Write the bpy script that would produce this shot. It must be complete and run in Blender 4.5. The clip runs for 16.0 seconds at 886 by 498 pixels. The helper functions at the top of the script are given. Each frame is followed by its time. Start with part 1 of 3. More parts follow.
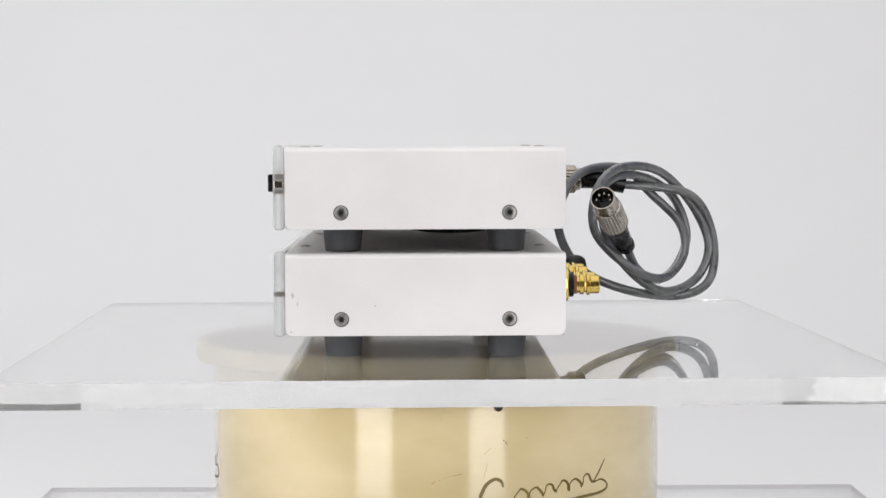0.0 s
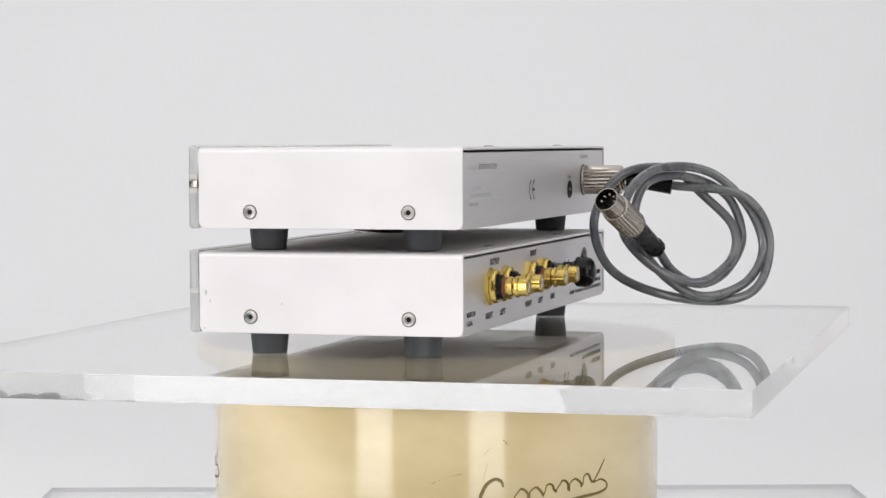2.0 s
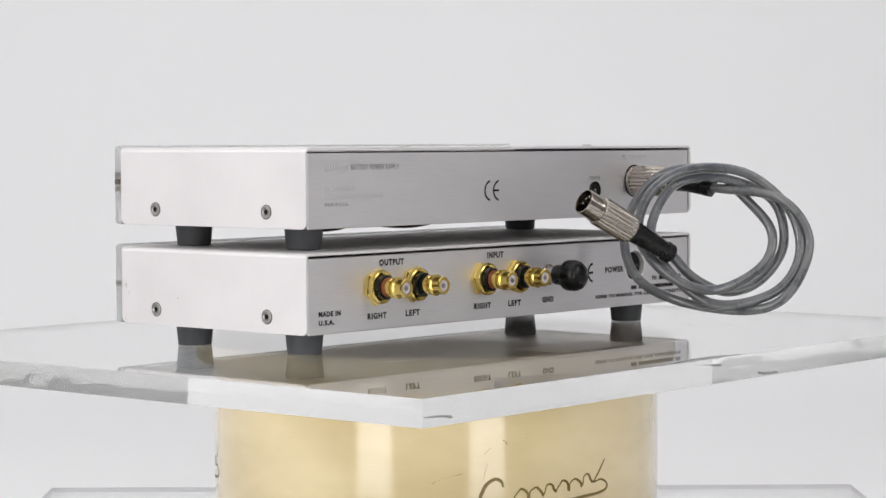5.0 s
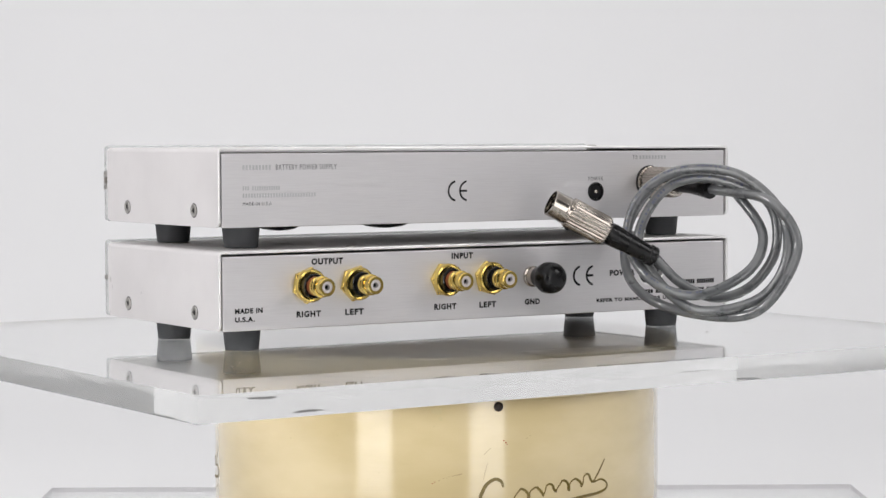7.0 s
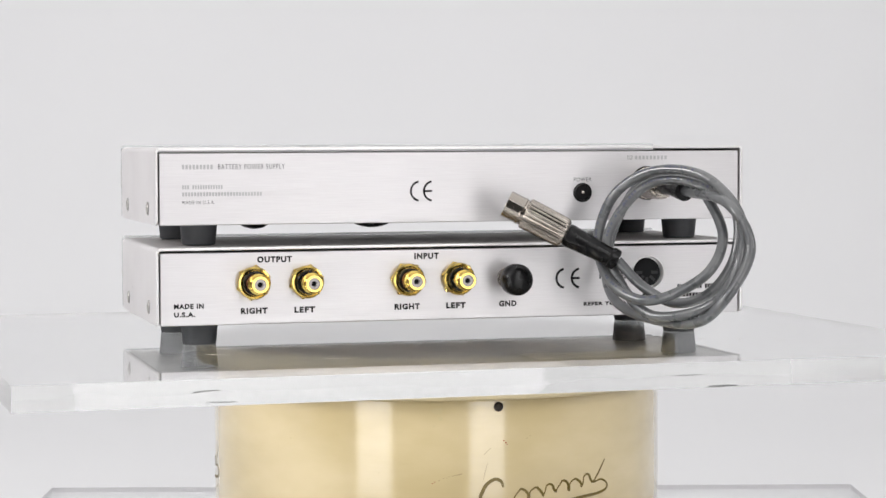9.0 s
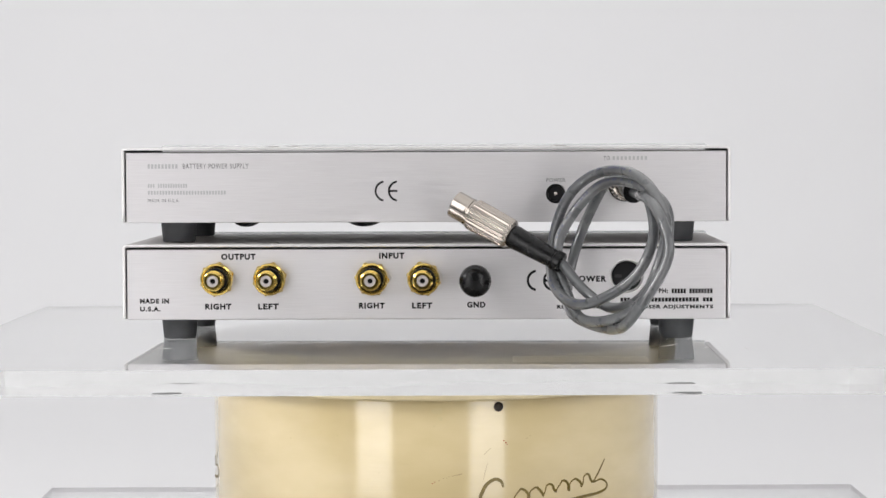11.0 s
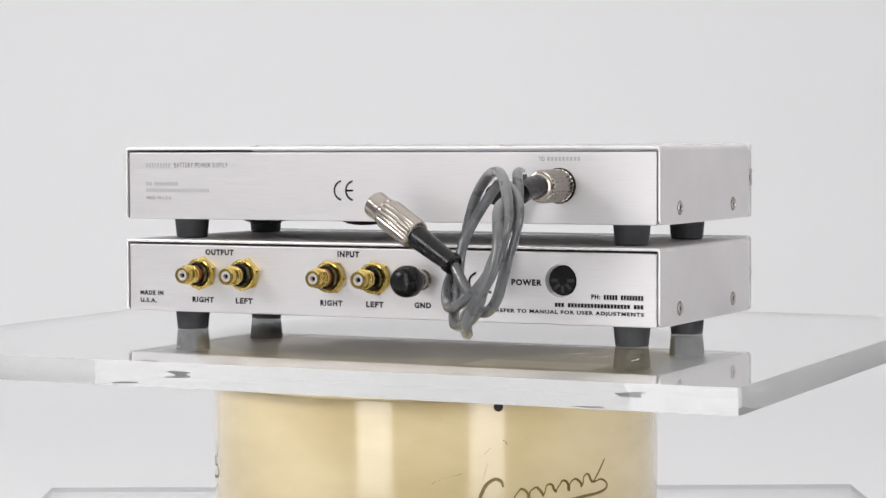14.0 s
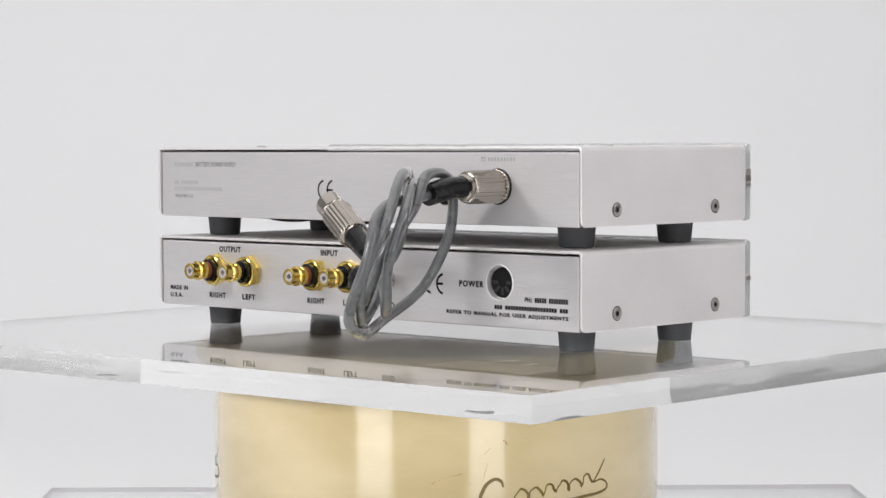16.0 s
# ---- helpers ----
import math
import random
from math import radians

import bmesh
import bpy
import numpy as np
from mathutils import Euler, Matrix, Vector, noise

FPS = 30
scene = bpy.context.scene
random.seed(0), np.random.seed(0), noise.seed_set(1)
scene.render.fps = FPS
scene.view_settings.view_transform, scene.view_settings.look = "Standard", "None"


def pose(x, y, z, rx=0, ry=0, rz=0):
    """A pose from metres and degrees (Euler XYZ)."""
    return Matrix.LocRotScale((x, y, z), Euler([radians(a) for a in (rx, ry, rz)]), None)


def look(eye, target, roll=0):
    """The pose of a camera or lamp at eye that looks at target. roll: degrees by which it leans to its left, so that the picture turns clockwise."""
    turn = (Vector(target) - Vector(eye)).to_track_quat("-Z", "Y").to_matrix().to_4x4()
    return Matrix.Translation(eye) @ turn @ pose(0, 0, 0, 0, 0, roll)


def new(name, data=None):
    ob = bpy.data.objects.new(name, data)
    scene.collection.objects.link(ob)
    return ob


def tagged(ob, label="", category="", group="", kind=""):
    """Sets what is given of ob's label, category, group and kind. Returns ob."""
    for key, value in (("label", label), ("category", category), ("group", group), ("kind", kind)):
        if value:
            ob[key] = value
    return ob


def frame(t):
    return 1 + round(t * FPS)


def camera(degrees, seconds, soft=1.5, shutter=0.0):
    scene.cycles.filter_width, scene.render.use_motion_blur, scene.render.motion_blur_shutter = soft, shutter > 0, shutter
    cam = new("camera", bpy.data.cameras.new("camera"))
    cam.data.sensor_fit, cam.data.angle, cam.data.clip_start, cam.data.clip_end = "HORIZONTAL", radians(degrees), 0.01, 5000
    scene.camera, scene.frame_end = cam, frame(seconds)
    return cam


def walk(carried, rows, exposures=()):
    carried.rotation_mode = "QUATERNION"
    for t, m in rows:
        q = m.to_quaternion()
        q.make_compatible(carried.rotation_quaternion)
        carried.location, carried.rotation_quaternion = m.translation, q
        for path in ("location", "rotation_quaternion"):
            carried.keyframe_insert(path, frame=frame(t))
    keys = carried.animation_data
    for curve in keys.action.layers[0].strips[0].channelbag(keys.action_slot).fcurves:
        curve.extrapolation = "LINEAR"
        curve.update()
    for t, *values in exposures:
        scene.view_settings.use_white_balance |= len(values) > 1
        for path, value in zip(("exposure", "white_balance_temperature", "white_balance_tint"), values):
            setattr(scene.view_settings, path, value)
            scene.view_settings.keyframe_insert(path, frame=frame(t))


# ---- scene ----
# ---- camera ----
EYE = (0.0, -1.05848, 0.08893)
cam = camera(22.30, 16.0, soft=1.5)
FORWARD = Vector((0.003321, 0.998873, -0.047352))
VIEW = look(EYE, Vector(EYE) + FORWARD, -0.235)
walk(cam, [(0.0, VIEW), (16.0, VIEW)])
scene.view_settings.exposure = 0.0


# ---- light ----
def lamp(name, eye, target, wide, high, watts, tint):
    data = bpy.data.lights.new(name, "AREA")
    data.shape, data.size, data.size_y, data.energy, data.color = "RECTANGLE", wide, high, watts, tint
    ob = new(name, data)
    ob.matrix_world = look(eye, target)
    return ob


world = bpy.data.worlds.new("world")
world.use_nodes = True
world.node_tree.nodes["Background"].inputs[0].default_value = (0.9, 0.95, 1.0, 1)
world.node_tree.nodes["Background"].inputs[1].default_value = 0.05
scene.world = world

# two tall softboxes either side of the camera, one large softbox at each side of the table, and an added overhead
# fill
lamp("softbox_west", (-0.82, -1.41, 0.42), (0, 0, 0.42), 0.49, 2.0, 10.6, (1.0, 0.985, 0.985))
lamp("softbox_east", (0.68, -1.48, 0.42), (0, 0, 0.42), 0.49, 2.0, 9.7, (1.0, 0.985, 0.985))
lamp("side_softbox_west", (-1.50, -0.58, 0.82), (0, 0, 0.05), 0.38, 0.45, 9.0, (1.0, 0.985, 0.985))
lamp("side_softbox_east", (1.60, -0.70, 0.84), (0, 0, 0.05), 0.55, 0.65, 5.0, (1.0, 0.985, 0.985))
lamp("overhead_fill", (-0.35, 0.1, 1.70), (-0.35, 0.1, 0), 3.4, 3.4, 20.6, (0.985, 0.99, 1.0))


# ---- materials ----
def material(name, colour, rough=0.5, metal=0.0, coat=0.0, transmission=0.0, ior=1.5):
    m = bpy.data.materials.new(name)
    m.use_nodes = True
    b = m.node_tree.nodes["Principled BSDF"]
    b.inputs["Base Color"].default_value = (*colour, 1)
    b.inputs["Roughness"].default_value = rough
    b.inputs["Metallic"].default_value = metal
    b.inputs["Coat Weight"].default_value = coat
    b.inputs["Coat Roughness"].default_value = 0.06
    b.inputs["Transmission Weight"].default_value = transmission
    b.inputs["IOR"].default_value = ior
    return m


def noise_on(m, scale, stretch, low, high, socket="Roughness", detail=4.0):
    """Lets a stretched noise drive the roughness between two values."""
    t = m.node_tree
    b = t.nodes["Principled BSDF"]
    co = t.nodes.new("ShaderNodeTexCoord")
    mp = t.nodes.new("ShaderNodeMapping")
    mp.inputs["Scale"].default_value = stretch
    n = t.nodes.new("ShaderNodeTexNoise")
    n.inputs["Scale"].default_value = scale
    n.inputs["Detail"].default_value = detail
    r = t.nodes.new("ShaderNodeMapRange")
    r.inputs["From Min"].default_value, r.inputs["From Max"].default_value = 0.3, 0.7
    r.inputs["To Min"].default_value, r.inputs["To Max"].default_value = low, high
    t.links.new(co.outputs["Object"], mp.inputs["Vector"])
    t.links.new(mp.outputs["Vector"], n.inputs["Vector"])
    t.links.new(n.outputs["Fac"], r.inputs["Value"])
    t.links.new(r.outputs["Result"], b.inputs[socket])
    return n


def tint_on(m, scale, stretch, dark, light, lo=0.35, hi=0.65, detail=5.0):
    """Lets a noise mix two base colours."""
    t = m.node_tree
    b = t.nodes["Principled BSDF"]
    co = t.nodes.new("ShaderNodeTexCoord")
    mp = t.nodes.new("ShaderNodeMapping")
    mp.inputs["Scale"].default_value = stretch
    n = t.nodes.new("ShaderNodeTexNoise")
    n.inputs["Scale"].default_value, n.inputs["Detail"].default_value = scale, detail
    r = t.nodes.new("ShaderNodeValToRGB")
    r.color_ramp.elements[0].position, r.color_ramp.elements[1].position = lo, hi
    r.color_ramp.elements[0].color, r.color_ramp.elements[1].color = (*dark, 1), (*light, 1)
    t.links.new(co.outputs["Object"], mp.inputs["Vector"])
    t.links.new(mp.outputs["Vector"], n.inputs["Vector"])
    t.links.new(n.outputs["Fac"], r.inputs["Fac"])
    t.links.new(r.outputs["Color"], b.inputs["Base Color"])
    return r


def bump_on(m, source, strength, distance):
    t = m.node_tree
    u = t.nodes.new("ShaderNodeBump")
    u.inputs["Strength"].default_value, u.inputs["Distance"].default_value = strength, distance
    t.links.new(source.outputs["Fac"], u.inputs["Height"])
    t.links.new(u.outputs["Normal"], t.nodes["Principled BSDF"].inputs["Normal"])
    t.links.new(u.outputs["Normal"], t.nodes["Principled BSDF"].inputs["Coat Normal"])


ALU = material("brushed_aluminium", (0.80, 0.79, 0.79), 0.50, 0.6)
bump_on(ALU, noise_on(ALU, 60.0, (12, 1.2, 26), 0.56, 0.66), 0.10, 0.0002)
tint_on(ALU, 18.0, (1, 1, 1), (0.750, 0.727, 0.729), (0.815, 0.792, 0.794))
PANEL = material("brushed_panel", (0.80, 0.79, 0.80), 0.42, 0.85)
bump_on(PANEL, noise_on(PANEL, 50.0, (1, 1.0, 44), 0.39, 0.51), 0.18, 0.0002)
tint_on(PANEL, 60.0, (1, 1.2, 60), (0.685, 0.668, 0.676), (0.735, 0.720, 0.728), 0.3, 0.7)
WHITE_METAL = material("bright_rim_metal", (0.85, 0.84, 0.83), 0.35, 0.6)
GOLD = material("gold_plate", (0.72, 0.53, 0.15), 0.16, 1.0)
noise_on(GOLD, 300.0, (1, 1, 1), 0.10, 0.24)
CHROME = material("nickel", (0.42, 0.38, 0.34), 0.12, 1.0)
noise_on(CHROME, 250.0, (1, 1, 1), 0.08, 0.20)
STEEL = material("screw_steel", (0.44, 0.42, 0.40), 0.32, 1.0)
noise_on(STEEL, 400.0, (1, 1, 1), 0.25, 0.45)
RUBBER = material("grey_rubber", (0.060, 0.063, 0.068), 0.60)
tint_on(RUBBER, 90.0, (1, 1, 1), (0.052, 0.055, 0.060), (0.072, 0.075, 0.080))
BLACK = material("black_plastic", (0.004, 0.004, 0.0044), 0.28)
BLACK.node_tree.nodes["Principled BSDF"].inputs["Specular IOR Level"].default_value = 0.32
noise_on(BLACK, 160.0, (1, 1, 1), 0.20, 0.34)
SLOT = material("slot_plastic", (0.016, 0.016, 0.017), 0.5)
# near-black: the socket insert, and shade painted round screws and in holes
DEEP_BLACK = material("insert_black_and_hole_shade", (0.006, 0.006, 0.007), 0.6)
DEEP_BLACK.node_tree.nodes["Principled BSDF"].inputs["Specular IOR Level"].default_value = 0.2
WHITE_PLASTIC = material("white_plastic", (0.75, 0.73, 0.70), 0.4)
CORE_PLASTIC = material("pale_plastic", (0.52, 0.48, 0.47), 0.45)
RED_PLASTIC = material("red_plastic", (0.26, 0.075, 0.025), 0.45)
SLEEVE = material("cable_sleeve", (0.11, 0.115, 0.125), 0.36, 0.0, 1.0)
noise_on(SLEEVE, 130.0, (1, 1, 1), 0.22, 0.40)
SLEEVE.node_tree.nodes["Principled BSDF"].inputs["Coat Roughness"].default_value = 0.08
tint_on(SLEEVE, 70.0, (1, 1, 1), (0.066, 0.070, 0.075), (0.125, 0.129, 0.131))
INK = material("black_ink", (0.006, 0.006, 0.007), 0.6)
INK.node_tree.nodes["Principled BSDF"].inputs["Specular IOR Level"].default_value = 0.2
GREY_INK = material("grey_ink", (0.09, 0.09, 0.095), 0.55)
FAINT_INK = material("faint_grey_ink", (0.46, 0.46, 0.465), 0.55)
BLUE_INK = material("cable_print", (0.055, 0.060, 0.10), 0.5)
ACRYLIC = material("clear_acrylic", (0.975, 0.985, 0.98), 0.0, 0.0, 0.0, 1.0, 1.49)
EDGE = material("hazy_acrylic_edge", (0.95, 0.955, 0.95), 0.03, 0.0, 0.0, 0.76, 1.49)
noise_on(EDGE, 40.0, (1, 1, 8), 0.0, 0.04)
EDGE_WAVES = EDGE.node_tree.nodes.new("ShaderNodeTexNoise")
EDGE_WAVES.inputs["Scale"].default_value, EDGE_WAVES.inputs["Detail"].default_value = 52.0, 1.2
EDGE_STRETCH = EDGE.node_tree.nodes.new("ShaderNodeMapping")
EDGE_STRETCH.inputs["Scale"].default_value = (0.5, 0.5, 3.0)
EDGE.node_tree.links.new(EDGE.node_tree.nodes.new("ShaderNodeTexCoord").outputs["Object"], EDGE_STRETCH.inputs["Vector"])
EDGE.node_tree.links.new(EDGE_STRETCH.outputs["Vector"], EDGE_WAVES.inputs["Vector"])
bump_on(EDGE, EDGE_WAVES, 0.075, 0.002)
GREY_EDGE = material("grey_slab_edge", (0.36, 0.34, 0.36), 0.3, 0.0, 0.0, 0.2, 1.49)
tint_on(GREY_EDGE, 30.0, (1, 1, 6), (0.32, 0.30, 0.32), (0.40, 0.38, 0.40))
# clear acrylic, white mixed in for light lost between its faces
LIGHTENED_ACRYLIC = material("lightened_acrylic", (0.86, 0.87, 0.87), 0.05, 0.0, 0.0, 0.66, 1.49)
noise_on(LIGHTENED_ACRYLIC, 120.0, (1, 6, 1), 0.02, 0.10)
CREAM = material("cream_enamel", (0.68, 0.56, 0.29), 0.14, 0.0, 0.85)
CREAM.node_tree.nodes["Principled BSDF"].inputs["Coat IOR"].default_value = 1.62
CREAM.node_tree.nodes["Principled BSDF"].inputs["Coat Roughness"].default_value = 0.10
tint_on(CREAM, 16.0, (1, 1, 2.2), (0.545, 0.438, 0.236), (0.648, 0.532, 0.311), 0.32, 0.66)
bump_on(CREAM, noise_on(CREAM, 60.0, (1, 1, 9), 0.10, 0.20), 0.10, 0.0006)
# cream darkened in place of the shade the clear plate doesn't cast
RIM = material("shade_darkened_cream", (0.46, 0.385, 0.23), 0.5)
tint_on(RIM, 25.0, (1, 1, 1), (0.40, 0.33, 0.19), (0.50, 0.42, 0.26))
PLATTER = material("platter_paint", (0.30, 0.23, 0.15), 0.6)
tint_on(PLATTER, 30.0, (0.7, 3, 1), (0.095, 0.072, 0.048), (0.36, 0.285, 0.20), 0.41, 0.60)
LOGO_INK = material("olive_paint", (0.15, 0.105, 0.020), 0.35)
RUST = material("rust_mark", (0.30, 0.07, 0.02), 0.7)
SMUDGE = material("grey_smudge", (0.50, 0.48, 0.48), 0.6)
SCRATCH = material("grey_scuff", (0.33, 0.25, 0.12), 0.6)
PAPER = material("backdrop_paper", (0.80, 0.80, 0.81), 0.85)
tint_on(PAPER, 1.2, (1, 1, 1), (0.79, 0.79, 0.80), (0.81, 0.81, 0.82))
PLASTER = material("white_plaster", (0.78, 0.77, 0.76), 0.9)
tint_on(PLASTER, 2.0, (1, 1, 1), (0.75, 0.74, 0.73), (0.80, 0.79, 0.78))
# tones of the unseen south and side walls, set to steer reflections
DARK_WALL = material("charcoal_wall", (0.06, 0.06, 0.062), 0.9)
tint_on(DARK_WALL, 2.0, (1, 1, 1), (0.05, 0.05, 0.052), (0.07, 0.07, 0.072))
SIDE_WALL = material("grey_plaster", (0.45, 0.45, 0.455), 0.9)
tint_on(SIDE_WALL, 2.0, (1, 1, 1), (0.43, 0.43, 0.435), (0.47, 0.47, 0.475))
FLOOR_PAINT = material("white_floor", (0.70, 0.70, 0.70), 0.7)
tint_on(FLOOR_PAINT, 3.0, (1, 1, 1), (0.66, 0.66, 0.66), (0.72, 0.72, 0.72))


# ---- mesh helpers ----
def mesh_of(name, bm, mat, smooth=35):
    bmesh.ops.recalc_face_normals(bm, faces=bm.faces)
    me = bpy.data.meshes.new(name)
    limit = radians(smooth)
    for f in bm.faces:
        f.smooth = True
    for e in bm.edges:
        e.smooth = len(e.link_faces) == 2 and e.calc_face_angle(0) < limit
    bm.to_mesh(me)
    bm.free()
    me.materials.append(mat)
    return me


def part(name, bm, mat, parent=None, label="", smooth=35):
    ob = new(name, mesh_of(name, bm, mat, smooth))
    if 5 < smooth < 60:
        ob.modifiers.new("weighted_normals", "WEIGHTED_NORMAL").keep_sharp = True
    if parent is not None:
        ob.parent = parent
    if label:
        ob["label"] = label
    return ob


def empty(name):
    return new(name)


def box(lo, hi, bevel=0.0, segs=3, bm=None):
    bm = bm or bmesh.new()
    c = [(a + b) / 2 for a, b in zip(lo, hi)]
    s = [b - a for a, b in zip(lo, hi)]
    made = bmesh.ops.create_cube(bm, size=1, matrix=Matrix.Translation(c) @ Matrix.Diagonal((*s, 1)))
    if bevel:
        edges = {e for v in made["verts"] for e in v.link_edges}
        bmesh.ops.bevel(bm, geom=list(edges), offset=bevel, segments=segs, profile=0.5, affect="EDGES")
    return bm


def along(a, b):
    """The pose whose z axis runs from a towards b."""
    d = Vector(b) - Vector(a)
    return Matrix.Translation(a) @ d.to_track_quat("Z", "Y").to_matrix().to_4x4()


OUT = Matrix.Rotation(radians(90), 4, "Y")  # z axis turned to +x


def lathe(profile, m, segs=32, flutes=None, bm=None):
    """A solid of revolution from (height, radius) rows; flutes = (first row, last row, count, depth)."""
    bm = bm or bmesh.new()
    rings = []
    for i, (z, r) in enumerate(profile):
        ring = []
        for k in range(segs):
            rr = r
            if flutes and flutes[0] <= i <= flutes[1]:
                rr = r - flutes[3] * (0.5 - 0.5 * math.cos(2 * math.pi * k * flutes[2] / segs)) ** 0.6
            a = 2 * math.pi * k / segs
            ring.append(bm.verts.new(m @ Vector((rr * math.cos(a), rr * math.sin(a), z))))
        rings.append(ring)
    for a, b in zip(rings, rings[1:]):
        for k in range(segs):
            bm.faces.new((a[k], a[(k + 1) % segs], b[(k + 1) % segs], b[k]))
    bm.faces.new(rings[0][::-1])
    bm.faces.new(rings[-1])
    return bm


def spline(points, steps):
    """A smooth line through the points."""
    p = [Vector(a) for a in points]
    p = [2 * p[0] - p[1], *p, 2 * p[-1] - p[-2]]
    line = []
    for i in range(1, len(p) - 2):
        for k in range(steps):
            u = k / steps
            a, b, c, d = p[i - 1 : i + 3]
            line.append(0.5 * (2 * b + (c - a) * u + (2 * a - 5 * b + 4 * c - d) * u * u + (3 * b - a - 3 * c + d) * u**3))
    line.append(p[-2])
    return line


def tube(line, radius, segs=14, bm=None):
    bm = bm or bmesh.new()
    rings = []
    side = Vector((0.3, 0.2, 1)).cross(line[1] - line[0]).normalized()
    for i, c in enumerate(line):
        ahead = (line[min(i + 1, len(line) - 1)] - line[max(i - 1, 0)]).normalized()
        side = (side - ahead * side.dot(ahead)).normalized()
        up = ahead.cross(side)
        rings.append([bm.verts.new(c + radius * (math.cos(2 * math.pi * k / segs) * side + math.sin(2 * math.pi * k / segs) * up)) for k in range(segs)])
    for a, b in zip(rings, rings[1:]):
        for k in range(segs):
            bm.faces.new((a[k], a[(k + 1) % segs], b[(k + 1) % segs], b[k]))
    bm.faces.new(rings[0][::-1])
    bm.faces.new(rings[-1])
    return bm


def lettering(words, y0, y1, z0, z1, x, mat, parent, fat=0.0, name="lettering"):
    """Words on the back panel, filling the given width and height."""
    data = bpy.data.curves.new("words", "FONT")
    data.body, data.offset, data.resolution_u, data.space_character = words, fat, 3, 1.18
    holder = new("words", data)
    flat = bpy.data.meshes.new_from_object(holder.evaluated_get(bpy.context.evaluated_depsgraph_get()))
    bpy.data.objects.remove(holder)
    bm = bmesh.new()
    bm.from_mesh(flat)
    xs, ys = [v.co.x for v in bm.verts], [v.co.y for v in bm.verts]
    w, h = max(xs) - min(xs), max(ys) - min(ys)
    ax, ay = min(xs), min(ys)
    for v in bm.verts:
        v.co = Vector((x, y0 + (v.co.x - ax) / w * (y1 - y0), z0 + (v.co.y - ay) / h * (z1 - z0)))
    ob = part(name, bm, mat, parent, smooth=5)
    return ob


def bar(y0, y1, z0, z1, x, mat, parent, count=0, gaps=(), fill=0.6, name="print_bar"):
    """A line of print as a row of plain upright bars, one for each letter; gaps: the places left empty."""
    bm = bmesh.new()
    step = (y1 - y0) / max(count, 1)
    for k in range(max(count, 1)):
        if k not in gaps:
            a = y0 + k * step
            box((x - 0.0001, a, z0), (x + 0.00006, a + step * (fill if count else 1.0), z1), bm=bm)
    return part(name, bm, mat, parent)


def arc_strip(cy, cz, r, a0, a1, width, x, bm, steps=24):
    last = None
    for i in range(steps + 1):
        a = radians(a0 + (a1 - a0) * i / steps)
        pair = [bm.verts.new((x, cy + q * math.cos(a), cz + q * math.sin(a))) for q in (r - width / 2, r + width / 2)]
        if last:
            bm.faces.new((last[0], last[1], pair[1], pair[0]))
        last = pair


def conformity_mark(y0, y1, z, high, x, mat, parent, width):
    """The two round letters of the conformity mark."""
    bm = bmesh.new()
    r = high / 2
    arc_strip(y0 + r, z, r, 100, 260, width, x, bm)
    arc_strip(y1, z, r, 100, 260, width, x, bm)
    v = [bm.verts.new(c) for c in ((x, y1 - r, z - width / 2), (x, y1 - r * 0.12, z - width / 2), (x, y1 - r * 0.12, z + width / 2), (x, y1 - r, z + width / 2))]
    bm.faces.new(v)
    return part("conformity_mark", bm, mat, parent)


# ---- the room and the backdrop ----
def structure(name, bm, mat, label):
    return tagged(part(name, bm, mat), label, "", "", "structure")


# unseen room added round the set; wall tones steer bounce and reflections
structure("floor", box((-2.3, -2.6, -1.0), (2.3, 1.9, -0.95)), FLOOR_PAINT, "plain white painted studio floor")
structure("ceiling", box((-2.3, -2.6, 1.75), (2.3, 1.9, 1.8)), PLASTER, "plain white studio ceiling")
structure("wall_north", box((-2.3, 1.8, -0.95), (2.3, 1.9, 1.75)), PLASTER, "white studio wall behind the backdrop")
structure("wall_south", box((-2.3, -2.6, -0.95), (2.3, -2.5, 1.75)), DARK_WALL, "unseen dark grey wall behind the camera, added to darken reflections")
structure("wall_east", box((2.2, -2.5, -0.95), (2.3, 1.8, 1.75)), SIDE_WALL, "unseen mid-grey side wall, added to hold back bounced light")
structure("wall_west", box((-2.3, -2.5, -0.95), (-2.2, 1.8, 1.75)), SIDE_WALL, "unseen mid-grey side wall, added to hold back bounced light")

BASE_TOP = -0.110
FLOOR_Z = BASE_TOP - 0.020


def backdrop():
    line = [(-0.45, FLOOR_Z), (0.75, FLOOR_Z)]
    line += [(0.75 + 0.6 * math.sin(radians(a)), FLOOR_Z + 0.6 * (1 - math.cos(radians(a)))) for a in range(6, 91, 6)]
    line += [(1.35, 1.6)]
    bm = bmesh.new()
    rows = []
    for i, (y, z) in enumerate(line):
        a, b = Vector(line[max(i - 1, 0)]), Vector(line[min(i + 1, len(line) - 1)])
        n = (b - a).normalized()
        n = Vector((n.y, -n.x)) * 0.004
        rows.append([bm.verts.new((x, y + o.x, z + o.y)) for x, o in ((-2.15, Vector((0, 0))), (2.15, Vector((0, 0))), (2.15, n), (-2.15, n))])
    for a, b in zip(rows, rows[1:]):
        for k in range(4):
            bm.faces.new((a[k], a[(k + 1) % 4], b[(k + 1) % 4], b[k]))
    bm.faces.new(rows[0])
    bm.faces.new(rows[-1])
    return structure("backdrop", bm, PAPER, "seamless pale grey studio backdrop")


backdrop()
structure("plinth", box((-2.1, -0.43, -0.95), (2.1, 1.3, FLOOR_Z - 0.0045)), PLASTER, "plain white plinth under the backdrop")


